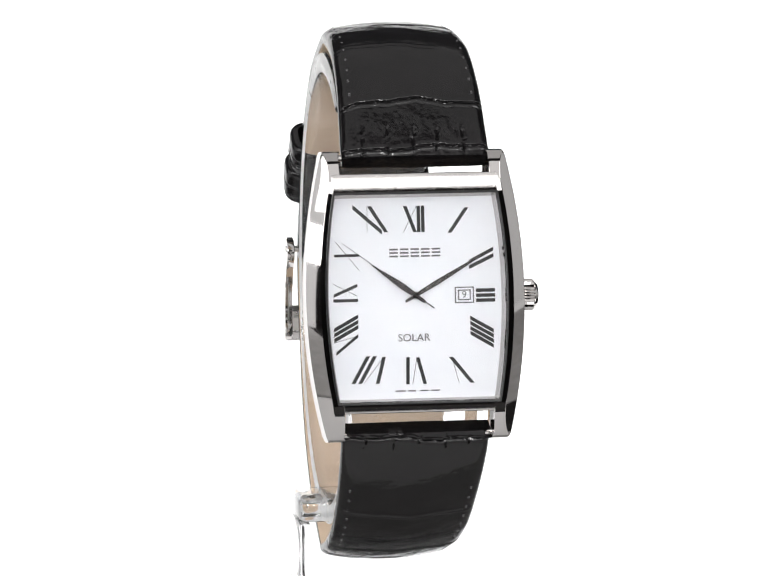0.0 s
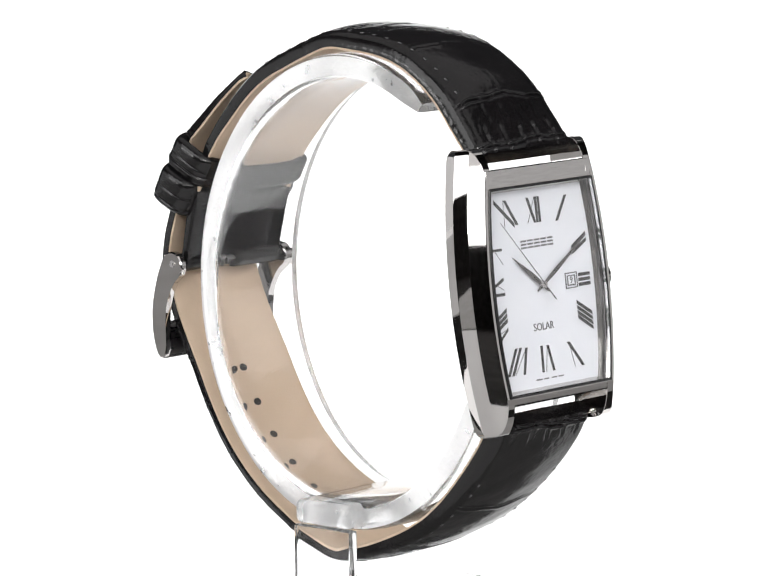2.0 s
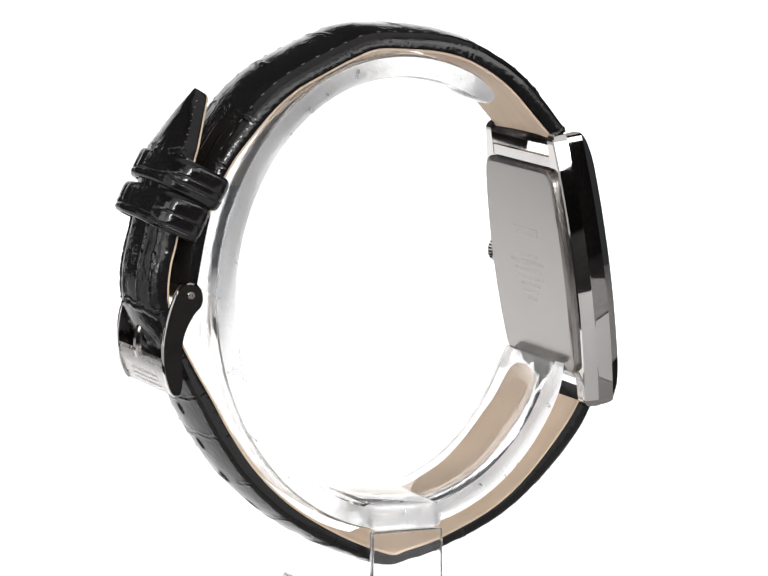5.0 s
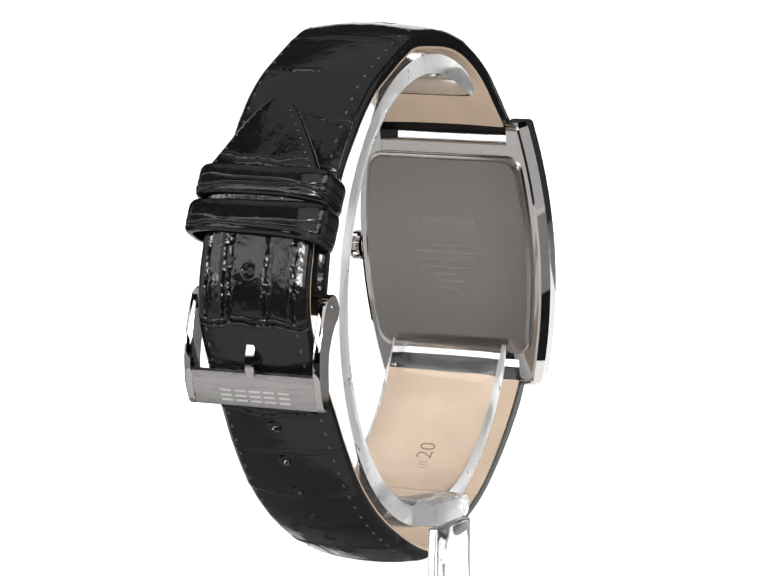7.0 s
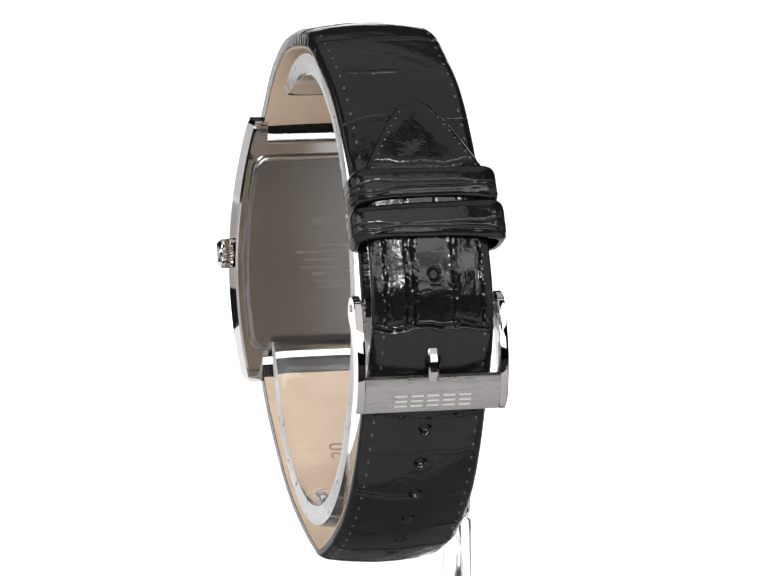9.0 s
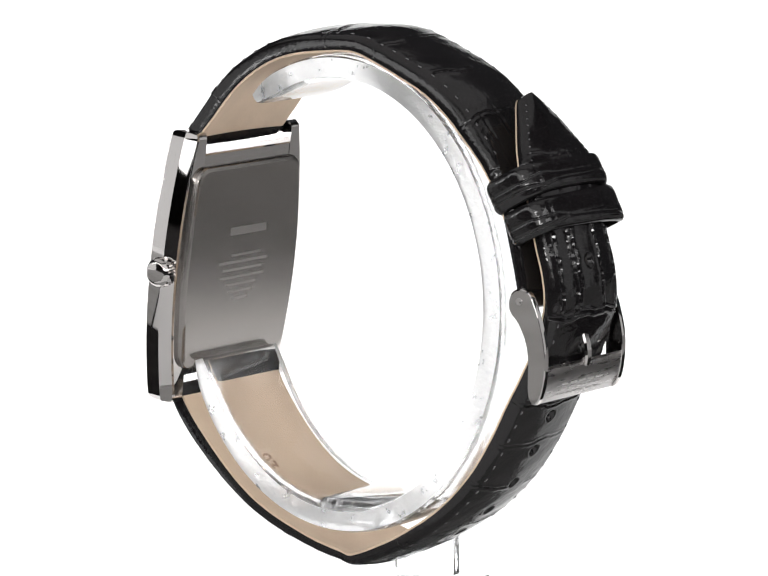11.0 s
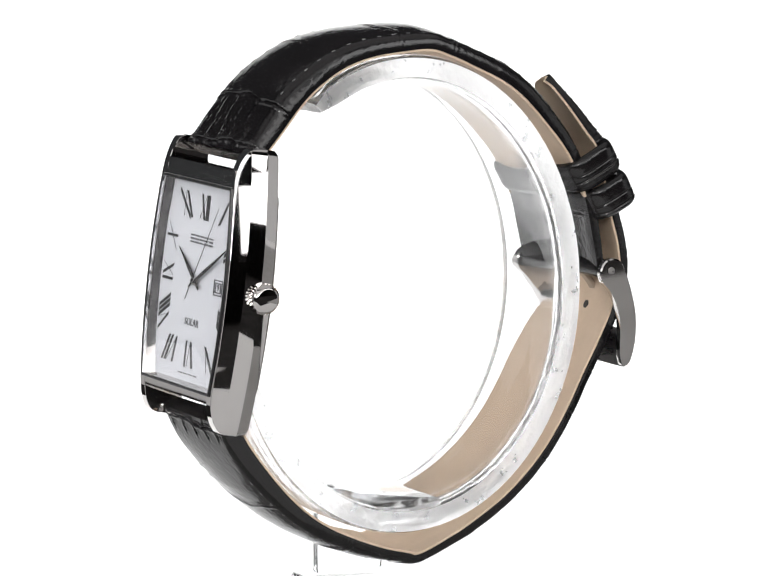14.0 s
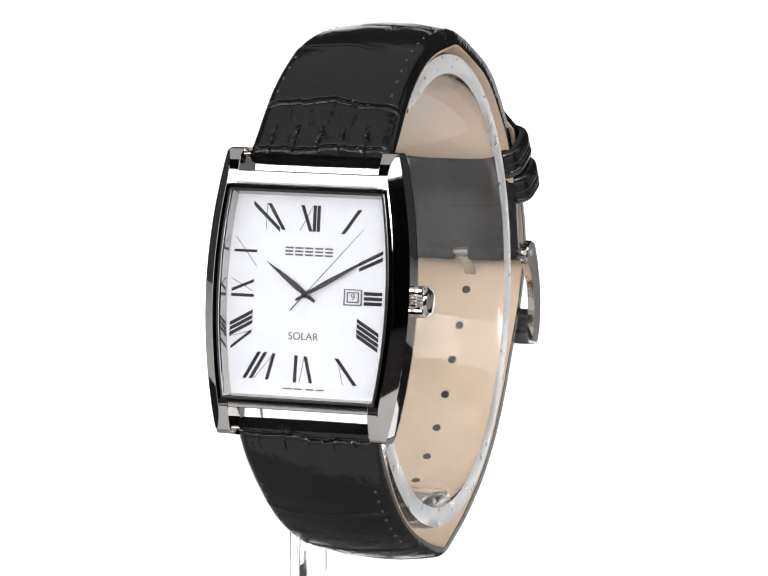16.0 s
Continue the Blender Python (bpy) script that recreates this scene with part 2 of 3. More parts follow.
loft(bm, [tonneau(0.05, -0.9), tonneau(0.05, -0.42)])
dial = cpart("dial", bm, DIAL, watch, "matt white dial")
bm = bmesh.new()
a = [tonneau(0.5, -0.41), tonneau(0.1, 0.85), tonneau(0.03, 0.85), tonneau(0.03, -0.41)]
vs = loft(bm, a + [a[0]], caps=False)
cpart("inner_ring", bm, STEEL, watch, "polished steel inner dial ring", 30)
bm = bmesh.new()
rings = [tonneau(0.04, 1.25), tonneau(0.04, 2.42), tonneau(0.14, 2.5), tonneau(2, 2.53), tonneau(4, 2.57), tonneau(7, 2.62)]
loft(bm, rings)
glass = cpart("crystal", bm, CRYSTAL, watch, "clear domed watch crystal", 20)
glass.visible_shadow = False
bm = bmesh.new()
a = [tonneau(-0.1, 2.3), tonneau(-0.1, 2.5), tonneau(0.0, 2.62), tonneau(0.14, 2.6), tonneau(0.14, 2.3)]
loft(bm, a + [a[0]], caps=False)
cpart("crystal_gasket", bm, PRINT, watch, "thin black gasket round the crystal", 30)

# printed roman numerals: (x0, y0, x1, y1, thick?) strokes for each hour
B, T_ = 0.46, 0.07
NUM = {
    "XII": [(-1.02, 10.35, 0.12, 7.3, B), (-1.25, 7.3, 0.35, 10.35, T_), (0.55, 10.35, 0.55, 7.3, B), (1.05, 10.35, 1.05, 7.3, B)],
    "I": [(6.2, 10.05, 4.15, 7.15, B)],
    "II": [(9.25, 5.2, 6.35, 3.75, B), (9.25, 4.45, 6.35, 3.1, B)],
    "III": [(7.1, 0.4, 9.35, 0.4, B), (7.1, -0.18, 9.35, -0.18, B), (7.1, -0.76, 9.35, -0.76, B)],
    "IIII": [(6.35, -2.75, 9.1, -4.35, B), (6.35, -3.35, 9.1, -4.95, B), (6.35, -3.95, 9.1, -5.55, B), (6.35, -4.5, 9.05, -6.1, B)],
    "V": [(4.0, -7.25, 6.45, -10.3, B), (4.1, -7.25, 4.9, -10.3, T_)],
    "VI": [(-1.05, -7.15, -1.12, -10.3, B), (0.1, -7.2, 0.9, -10.3, B), (0.0, -7.2, -0.55, -10.3, T_)],
    "VII": [(-5.7, -6.95, -7.5, -10.1, B), (-4.9, -6.95, -6.7, -10.1, B), (-3.85, -7.05, -4.65, -10.15, B), (-3.85, -7.05, -6.3, -10.1, T_)],
    "VIII": [(-6.75, -2.3, -9.6, -3.85, B), (-6.75, -2.9, -9.6, -4.45, B), (-6.75, -3.5, -9.6, -5.05, B), (-6.8, -4.55, -9.4, -6.6, 0.36), (-6.8, -4.55, -9.6, -5.3, T_)],
    "IX": [(-6.75, 1.3, -9.55, 0.12, 0.4), (-6.8, 0.05, -9.6, 1.5, T_), (-6.7, -0.45, -9.6, -0.45, 0.42)],
    "X": [(-6.5, 4.75, -9.4, 4.75, 0.36), (-6.5, 3.0, -9.2, 6.35, T_)],
    "XI": [(-7.15, 10.35, -3.75, 7.35, B), (-5.2, 10.4, -3.25, 7.35, B), (-5.45, 10.4, -5.5, 7.3, T_)],
}


def stroke(bm, x0, y0, x1, y1, w, z0, z1):
    """A slanted bar whose ends are cut flush with the rim it faces."""
    d = Vector((x1 - x0, y1 - y0)).normalized()
    if abs(d.y) > abs(d.x):
        o = Vector((w / 2 / max(abs(d.y), 0.5), 0))
    else:
        o = Vector((0, w / 2 / max(abs(d.x), 0.5)))
    p, q = Vector((x0, y0)), Vector((x1, y1))
    prism(bm, [p - o, q - o, q + o, p + o], z0, z1)


for hour, strokes in NUM.items():
    bm = bmesh.new()
    for x0, y0, x1, y1, w in strokes:
        stroke(bm, x0, y0, x1, y1, w * 0.88, -0.43, -0.38)
    cpart("numeral", bm, PRINT, dial, "black printed roman numeral " + hour, 0)
for i in range(5):   # maker's mark as plain bars
    x = -2.95 + i * 1.24
    for y in (4.43, 4.83, 5.23):
        bm = bmesh.new()
        box(bm, (x, y, -0.43), (x + 1.0, y + 0.21, -0.37))
        cpart("mark_bar", bm, GREY_PRINT, dial, "dark bar of the applied maker's mark", 0)


def lettering(name, text, size, x, y, z, material, parent, m=CASE, turn=0, depth=0.03):
    cu = bpy.data.curves.new(name, "FONT")
    cu.body, cu.size, cu.align_x, cu.align_y, cu.extrude = text, size, "CENTER", "CENTER", depth
    tmp = new(name, cu)
    dg = bpy.context.evaluated_depsgraph_get()
    me = bpy.data.meshes.new_from_object(tmp.evaluated_get(dg))
    bpy.data.objects.remove(tmp)
    bpy.data.curves.remove(cu)
    b = bmesh.new()
    b.from_mesh(me)
    bpy.data.meshes.remove(me)
    bmesh.ops.transform(b, matrix=m @ Matrix.Translation((x, y, z)) @ Matrix.Rotation(radians(turn), 4, "Z"), verts=b.verts[:])
    return part(name, b, material, parent, "printed lettering " + text, 0)


bm = bmesh.new()
for x0, x1 in ((-2.6, -1.4), (-1.1, -0.2), (0.3, 1.3), (1.6, 2.6)):
    box(bm, (x0, -11.15, -0.43), (x1, -10.98, -0.40))
cpart("fine_print", bm, GREY_PRINT, dial, "tiny grey print that cannot be read", 0)
lettering("lettering", "SOLAR", 1.25, -0.27, -4.95, -0.39, GREY_PRINT, dial)
bm = bmesh.new()
for lo, hi in (((4.6, -1.05), (6.85, 0.85)), ((4.98, -0.72), (6.47, 0.52))):
    for a, b in (((lo[0], lo[1]), (hi[0], lo[1] + 0.13)), ((lo[0], hi[1] - 0.13), (hi[0], hi[1])), ((lo[0], lo[1] + 0.13), (lo[0] + 0.13, hi[1] - 0.13)), ((hi[0] - 0.13, lo[1] + 0.13), (hi[0], hi[1] - 0.13))):
        box(bm, (a[0], a[1], -0.43), (b[0], b[1], -0.33))
cpart("date_frame", bm, GREY_PRINT, dial, "dark double frame of the date window", 0)
lettering("date_numeral", "9", 1.15, 5.72, -0.1, -0.39, GREY_PRINT, dial)

# hands
HUB = (-0.03, -0.02)


def hand(name, tip, width, tail, z, material, label):
    b = bmesh.new()
    L = math.hypot(*tip)
    a = math.atan2(tip[1], tip[0])
    m = CASE @ Matrix.Translation((HUB[0], HUB[1], z)) @ Matrix.Rotation(a, 4, "Z")
    ring = [(-tail, -width * 0.25), (0, -width * 0.36), (L * 0.28, -width / 2), (L * 0.62, -width * 0.33), (L, -0.03), (L, 0.03), (L * 0.62, width * 0.33), (L * 0.28, width / 2), (0, width * 0.36), (-tail, width * 0.25)]
    lo = [(x, y, 0) for x, y in ring]
    hi = [(x, y * 0.45, 0.1) for x, y in ring]
    loft(b, [[m @ Vector(p) for p in lo], [m @ Vector(p) for p in hi]])
    return part(name, b, material, dial, label, 0)


hand("hour_hand", (-5.1, 3.65), 0.75, 1.4, -0.12, HAND, "tapered dark steel hour hand")
hand("minute_hand", (8.75, 5.05), 0.6, 1.4, 0.05, HAND, "tapered dark steel minute hand")
bm = bmesh.new()
bmesh.ops.create_cone(bm, cap_ends=True, segments=20, radius1=0.55, radius2=0.4, depth=0.75, matrix=Matrix.Translation((HUB[0], HUB[1], 0.1)))
cpart("hand_hub", bm, STEEL, dial, "small polished hub of the hands")
bm = bmesh.new()
loft(bm, [[(-0.07, -2.6, z), (0.07, -2.6, z), (0.05, 0, z), (0.02, 10.6, z), (-0.02, 10.6, z), (-0.05, 0, z)] for z in (0.0, 0.05)])
second_hand = part("second_hand", bm, HAND, watch, "hair-thin second hand", 0)

# crown
bm = bmesh.new()
rings = []
for x, r in ((12.2, 0.9), (12.75, 0.95), (12.78, 1.75), (12.95, 1.85), (14.05, 1.85), (14.25, 1.7), (14.5, 1.5), (14.62, 1.35), (14.66, 1.2)):
    rings.append([(x, -0.25 + r * (1 - 0.11 * (i % 2 if 12.76 < x < 14.2 else 0)) * math.cos(i * math.pi / 28), -2.2 + r * (1 - 0.11 * (i % 2 if 12.76 < x < 14.2 else 0)) * math.sin(i * math.pi / 28)) for i in range(56)])
loft(bm, rings)
cpart("crown", bm, STEEL, case_body, "fluted polished steel crown", 25)
# spring bars
for s in (-1, 1):
    bm = bmesh.new()
    tube(bm, [(-8.95, s * 16.05, -1.5), (8.95, s * 16.05, -1.5)], 0.4)
    cpart("spring_bar", bm, STEEL, case_body)


# strap
def middle(z):
    return 0.95 + 0.016 * (z + 8)


def groove(x, c, w):
    d = (x - c) / w
    return math.exp(-d * d)


def strap_piece(name, pts, widths, n, scales, label, taper=0.0, fold=0.0):
    """A padded leather band, bowed across: an embossed outer skin with rolled edges, and a lining under it."""
    P, q = spline(pts, n)
    wid = np.interp(q / q[-1], *zip(*widths))
    across = 64
    outer, lining = bmesh.new(), bmesh.new()
    ro, rl = [], []
    frames = []
    for i in range(n):
        d = P[min(i + 1, n - 1)][:2] - P[max(i - 1, 0)][:2]
        d = d / np.linalg.norm(d)
        nrm = np.array([-d[1], d[0]]) * SIDE[name]
        y, z, th = P[i]
        w, m = wid[i] / 2, middle(z)
        if taper and q[-1] - q[i] < taper:
            r = (q[-1] - q[i]) / taper
            w *= 0.2 + 0.8 * r ** 0.8 - 0.09 * max(0.0, 1 - r / 0.07) ** 2
        bow = 0.85 * min(1.0, 0.15 + q[i] / 12)
        frames.append((y, z, th, w, m, nrm, q[i], bow))
        top = []
        for k in range(across + 1):
            x = -1 + 2 * k / across
            edge = 1 - abs(x)
            h = th / 2 - 0.45 * max(0.0, 1 - edge / 0.14) ** 2 * th / 2 + bow * (1 - x * x)
            h -= 0.32 * scales(x, q[i], q[-1])
            top.append((m + x * w, y + nrm[0] * h, z + nrm[1] * h))
        low = [(m + x * w, y + nrm[0] * (h + bow * (1 - x * x)), z + nrm[1] * (h + bow * (1 - x * x))) for x, h in ((1, -th / 2 + 0.34), (0.5, -th / 2 + 0.3), (0, -th / 2 + 0.3), (-0.5, -th / 2 + 0.3), (-1, -th / 2 + 0.34))]
        ro.append(top + low)
        l0, l1 = -th / 2 + 0.335, -th / 2
        sec = [(-1, l0), (-0.5, l0), (0, l0), (0.5, l0), (1, l0), (1, l1 + 0.08), (0.97, l1)] + [(x, l1) for x in (0.7, 0.4, 0.1, -0.1, -0.4, -0.7)] + [(-0.97, l1), (-1, l1 + 0.08)]
        rl.append([(m + x * (w - 0.05), y + nrm[0] * (h + bow * (1 - x * x)), z + nrm[1] * (h + bow * (1 - x * x))) for x, h in sec])
    loft(outer, ro)
    loft(lining, rl)
    skin = part(name, outer, LEATHER, watch, label, 60)
    lining.faces.ensure_lookup_table()
    per = len(rl[0])
    for k, f in enumerate(lining.faces):
        at = q[min(k // per, n - 1)]
        f.material_index = 1 if at < 1.7 or (fold and at > fold) else 0   # the skin wraps round the ends
    part("lining", lining, [LINING, LEATHER], skin, "smooth tan leather lining", 40)
    return skin, frames


def stitches(skin, frames, start, end, inset=1.15, pitch=1.95):
    """Single raised stitches along both edges; all of a row share one mesh."""
    b = bmesh.new()
    box(b, (-0.15, -0.12 * pitch, -0.12), (0.15, 0.12 * pitch, 0.08), None, 0.07, 2)
    first = part("stitch", b, THREAD, skin)
    me = first.data
    bpy.data.objects.remove(first)
    q = np.array([f[6] for f in frames])
    for s in (-1, 1):
        for c in np.arange(start, end, pitch):
            i = int(np.searchsorted(q, c))
            y, z, th, w, m, nrm, _, bow = frames[min(i, len(frames) - 1)]
            if w < inset + 0.3:
                continue
            u = 1 - inset / max(w, 2.5)
            h = th / 2 + bow * (1 - u * u) - 0.02
            d = Vector((0, -nrm[1], nrm[0]))
            o = Vector((m + s * (w - inset), y + nrm[0] * h, z + nrm[1] * h)) * U
            ob = new("stitch", me)
            ob.parent = skin
            ob.matrix_basis = Matrix.Translation(o) @ Matrix(((1, 0, 0), (0, d.y, nrm[0]), (0, d.z, nrm[1]))).to_4x4() @ Matrix.Rotation(0.12 * s * math.sin(7.3 * c), 4, "Z")


START = 0.24
SIDE = {"strap_top": 1, "strap_long": -1}
# creases between the scales: place along the band, from and to across it, depth
CREASE_TOP = [(1.0, -1, 1, 0.9), (7.1, -0.9, 0.95, 1.0), (16.0, -1, 0.4, 0.35), (24.5, -0.3, 1, 0.35), (32.0, -1, 1, 0.4), (39.8, -0.1, 0.75, 0.9), (46.5, -1, 1, 0.4), (53, -1, 1, 0.5)]
CREASE_LONG = [(0.7, -1, 1, 1.0), (12.8, -0.9, 0.9, 0.55), (23.6, -1, 1, 0.7), (29.5, -1, 0.3, 0.35), (34.5, -0.6, 1, 0.4), (41.0, -1, 1, 0.6), (47.0, -1, 0.2, 0.4), (53.7, 0.1, 1, 0.55),
               (53.9, -1, -0.5, 0.4), (60.5, -1, 1, 0.35), (66.0, -1, 1, 0.5), (71.5, -1, 1, 0.9), (77.6, -1, 1, 1.0), (88.5, -1, 1, 0.8), (96, -1, 1, 0.4)]


def scale_pattern(rows, columns, holes=()):
    """Depth of the embossing: cross creases with raised lips, and columns of lengthwise creases in some stretches."""
    def f(x, s, total):
        s -= START
        g = 0.0
        for i, (c, x0, x1, k) in enumerate(rows):
            if abs(s - c) > 1.6 or not x0 - 0.04 < x < x1 + 0.04:
                continue
            d = s - c - 0.28 * math.sin(3.1 * x + 1.7 * i) - 0.14 * math.sin(8.3 * x + i) - 0.05 * math.sin(23 * x)
            g += k * (0.7 * math.exp(-(d / 0.1) ** 2) - 0.45 * math.exp(-((abs(d) - 0.3) / 0.16) ** 2))
        for s0, s1, xs, k in columns:
            if s0 - 0.5 < s < s1 + 0.5:
                e = min(1.0, max(0.0, min(s - s0, s1 - s) + 0.5))
                for n_, c in enumerate(xs):
                    d = x - c - 0.012 * math.sin(1.9 * s + n_) - 0.006 * math.sin(6.1 * s + 2 * n_)
                    if abs(d) < 0.12:
                        g += k * e * (math.exp(-(d / 0.018) ** 2) - 0.35 * math.exp(-((abs(d) - 0.045) / 0.022) ** 2))
        for c in holes:
            if abs(s - c) < 1.6 and abs(x) < 0.25:
                r = math.hypot(s - c, x * 7.4)
                g += 2.2 * (1 / (1 + math.exp((r - 0.6) / 0.09))) - 0.15 * math.exp(-((r - 0.95) / 0.2) ** 2)
        return g + 0.07 * math.sin(5.0 * x + 0.8 * s) * math.sin(0.9 * s + 3 * x)
    return f


COL_TOP = [(0.0, 3.6, (-0.72, -0.38, -0.02, 0.3, 0.66), 0.9), (3.6, 7.0, (-0.55, -0.2, 0.1, 0.45), 0.3), (46, 60, (-0.6, -0.2, 0.25, 0.65), 0.35)]
COL_LONG = [(0.0, 2.4, (-0.7, -0.3, 0.05, 0.4, 0.72), 0.8), (23.6, 34, (-0.45, 0.35), 0.3), (34, 41, (-0.2, 0.5), 0.35), (77.7, 88.5, (-0.8, -0.32, 0.34, 0.46, 0.8), 1.0), (88.5, 96, (-0.5, -0.1, 0.4), 0.4)]
HOLE_AT = (39.5, 44.4, 49.3, 54.2, 59.1, 64.0, 68.9, 73.8, 83.2)
TOP = [(-21.3, 9.1, 2.0), (-21.15, 9.28, 2.3), (-18.45, 12.55, 2.6), (-15.75, 15.70, 2.6), (-12.95, 18.01, 2.4), (-9.35, 20.04, 2.3), (-5.55, 21.12, 2.2), (-1.05, 21.56, 2.1), (2.65, 21.59, 2.0),
       (5.65, 20.62, 2.0), (9.65, 18.85, 2.1), (13.05, 17.12, 2.1), (16.05, 14.81, 2.1), (18.95, 11.66, 2.0), (21.25, 8.78, 1.8), (23.05, 5.59, 1.6), (24.45, 1.99, 1.5), (25.45, -2.50, 1.4), (26.15, -6.60, 1.2)]
LONG = [(-24.56, -21.68, 2.0), (-24.45, -21.9, 2.3), (-22.85, -25.0, 2.4), (-20.45, -28.2, 2.3), (-17.25, -31.7, 2.0), (-14.05, -34.5, 1.8), (-10.85, -36.5, 1.7), (-7.55, -38, 1.6), (-4.05, -39.3, 1.5), (-0.55, -40.2, 1.4), (1.55, -40.5, 1.4),
        (6.35, -38.6, 1.5), (9.95, -36.7, 1.6), (13.45, -34.4, 1.6), (16.75, -31.5, 1.6), (19.65, -28.1, 1.6), (22.25, -24, 1.6), (24.25, -20.2, 1.6), (26.25, -16.6, 1.6), (28.05, -13, 1.6),
        (29.35, -9.2, 1.6), (29.6, -6.6, 1.6), (29.2, -3.6, 1.6), (28.4, -0.7, 1.6), (27.5, 3.5, 1.6), (26.65, 7.2, 1.6), (25.05, 10.3, 1.5), (23.5, 13.2, 1.15), (21.85, 15.8, 0.7)]
top_strap, ft = strap_piece("strap_top", TOP, [(0, 17.3), (0.15, 16.6), (0.45, 15.4), (1, 15.0)], 520, scale_pattern(CREASE_TOP, COL_TOP), "black croco-embossed leather strap, buckle side", fold=59.0 + START)
long_strap, fl = strap_piece("strap_long", LONG, [(0, 17.3), (0.12, 16.4), (0.35, 15.0), (0.6, 14.7), (1, 13.6)], 800, scale_pattern(CREASE_LONG, COL_LONG, HOLE_AT), "black croco-embossed leather strap, long perforated side", taper=8.2)
stitches(top_strap, ft, 8.6, 52.6)
stitches(long_strap, fl, 8.6, 93.6)
stitches(long_strap, fl, 95.0, 103.1, 0.8, 0.85)

# holes in the long strap
ql = np.array([f[6] for f in fl])
for at in HOLE_AT:
    fy, fz, th, w, m, nrm, _, bow = fl[int(np.searchsorted(ql, at + START))]
    b = bmesh.new()
    lift = bow - 0.32
    mm = Matrix.Translation((m, fy + nrm[0] * lift, fz + nrm[1] * lift)) @ Matrix(((1, 0, 0), (0, -nrm[1], nrm[0]), (0, nrm[0], nrm[1]))).to_4x4()
    bmesh.ops.create_cone(b, cap_ends=True, segments=16, radius1=0.52, radius2=0.52, depth=th - 0.52, matrix=mm)
    part("strap_hole", b, DARK, long_strap, "punched strap hole")


# keepers
def keeper(cy, cz, ang, depth, wide, tall, ridge, label):
    b = bmesh.new()
    rings = []
    n = Vector((math.cos(ang), math.sin(ang)))
    t = Vector((-math.sin(ang), math.cos(ang)))
    for s in np.linspace(-1, 1, 61):
        o, i_ = [], []
        for k in range(96):
            a = 2 * math.pi * k / 96
            ca, sa = math.cos(a), math.sin(a)
            e = 0.52
            wave = 0.12 * math.sin(3.1 * ca + ridge * 9) + 0.05 * math.sin(9 * ca)
            bulge = 0.4 * (1 - s ** 6) - 0.1 * groove(s, ridge + wave, 0.06) + 0.05 * groove(s, ridge + wave - 0.15, 0.07) - 0.06 * groove(s, ridge + 0.4 - wave, 0.05)
            bulge -= 0.1 * sum(groove(ca, c, 0.035) for c in (-0.35, 0.12, 0.3, 0.62)) * (abs(s) < 0.8)
            slant = tall * (s + 0.09 * math.sin(2.2 * ca + 5 * ridge) * s)
            X = math.copysign(abs(ca) ** e, ca)
            Y = math.copysign(abs(sa) ** e, sa)
            yy = cy + n.x * Y * (depth + bulge) + t.x * slant
            zz = cz + n.y * Y * (depth + bulge) + t.y * slant
            o.append((middle(cz) + X * (wide + bulge), yy, zz))
            yy = cy + n.x * Y * (depth - 0.55) + t.x * slant
            zz = cz + n.y * Y * (depth - 0.55) + t.y * slant
            i_.append((middle(cz) + X * (wide - 0.55), yy, zz))
        rings.append((o, i_))
    vo = loft(b, [r[0] for r in rings], caps=False)
    vi = loft(b, [r[1] for r in rings], caps=False)
    for k in (0, -1):
        for j in range(96):
            b.faces.new((vo[k][j], vo[k][(j + 1) % 96], vi[k][(j + 1) % 96], vi[k][j]))
    return part("keeper", b, LEATHER, watch, label, 50)


keeper(25.0, 5.7, radians(28), 3.75, 8.35, 1.95, -0.35, "glossy black leather sliding keeper")
keeper(27.3, 2.0, radians(26), 3.25, 8.75, 2.1, -0.55, "glossy black leather fixed keeper")

# buckle
buckle_mid = 1.0
bm = bmesh.new()
sec = [(29.7, -14.75), (30.15, -15.0), (30.10, -16.0), (29.60, -17.6), (28.95, -18.9), (28.8, -19.1), (28.30, -19.05), (28.70, -17.2), (29.10, -15.4)]
loft(bm, [[(buckle_mid + x, y, z) for y, z in sec] for x in (-8.72, -8.6, 0, 8.6, 8.72)])
plate = part("buckle_plate", bm, BUCKLE, watch, "brushed steel buckle plate with engraved maker's mark", 30)
arm = [(26.8, -5.6), (27.75, -5.8), (28.4, -6.5), (29.5, -9.3), (30.25, -12.9), (30.1, -16.4), (29.3, -18.8), (28.4, -19.0), (27.95, -17.6), (28.0, -14.1), (27.6, -11.7), (26.5, -9.5), (25.5, -8.4), (25.25, -7.2), (25.8, -6.0)]
arm = [tuple(p) for p in spline(arm + arm[:1], 64)[0][:-1]]
for s in (-1, 1):
    b = bmesh.new()
    mid = Vector((28.2, -12.0))
    rings = [[(buckle_mid + s * x, mid.x + (y - mid.x) * k, mid.y + (z - mid.y) * k) for y, z in arm] for x, k in ((8.02, 0.97), (8.12, 1.0), (8.82, 1.0), (8.95, 0.97))]
    loft(b, rings)
    part("buckle_arm", b, STEEL, plate, "curved polished steel buckle arm", 30)
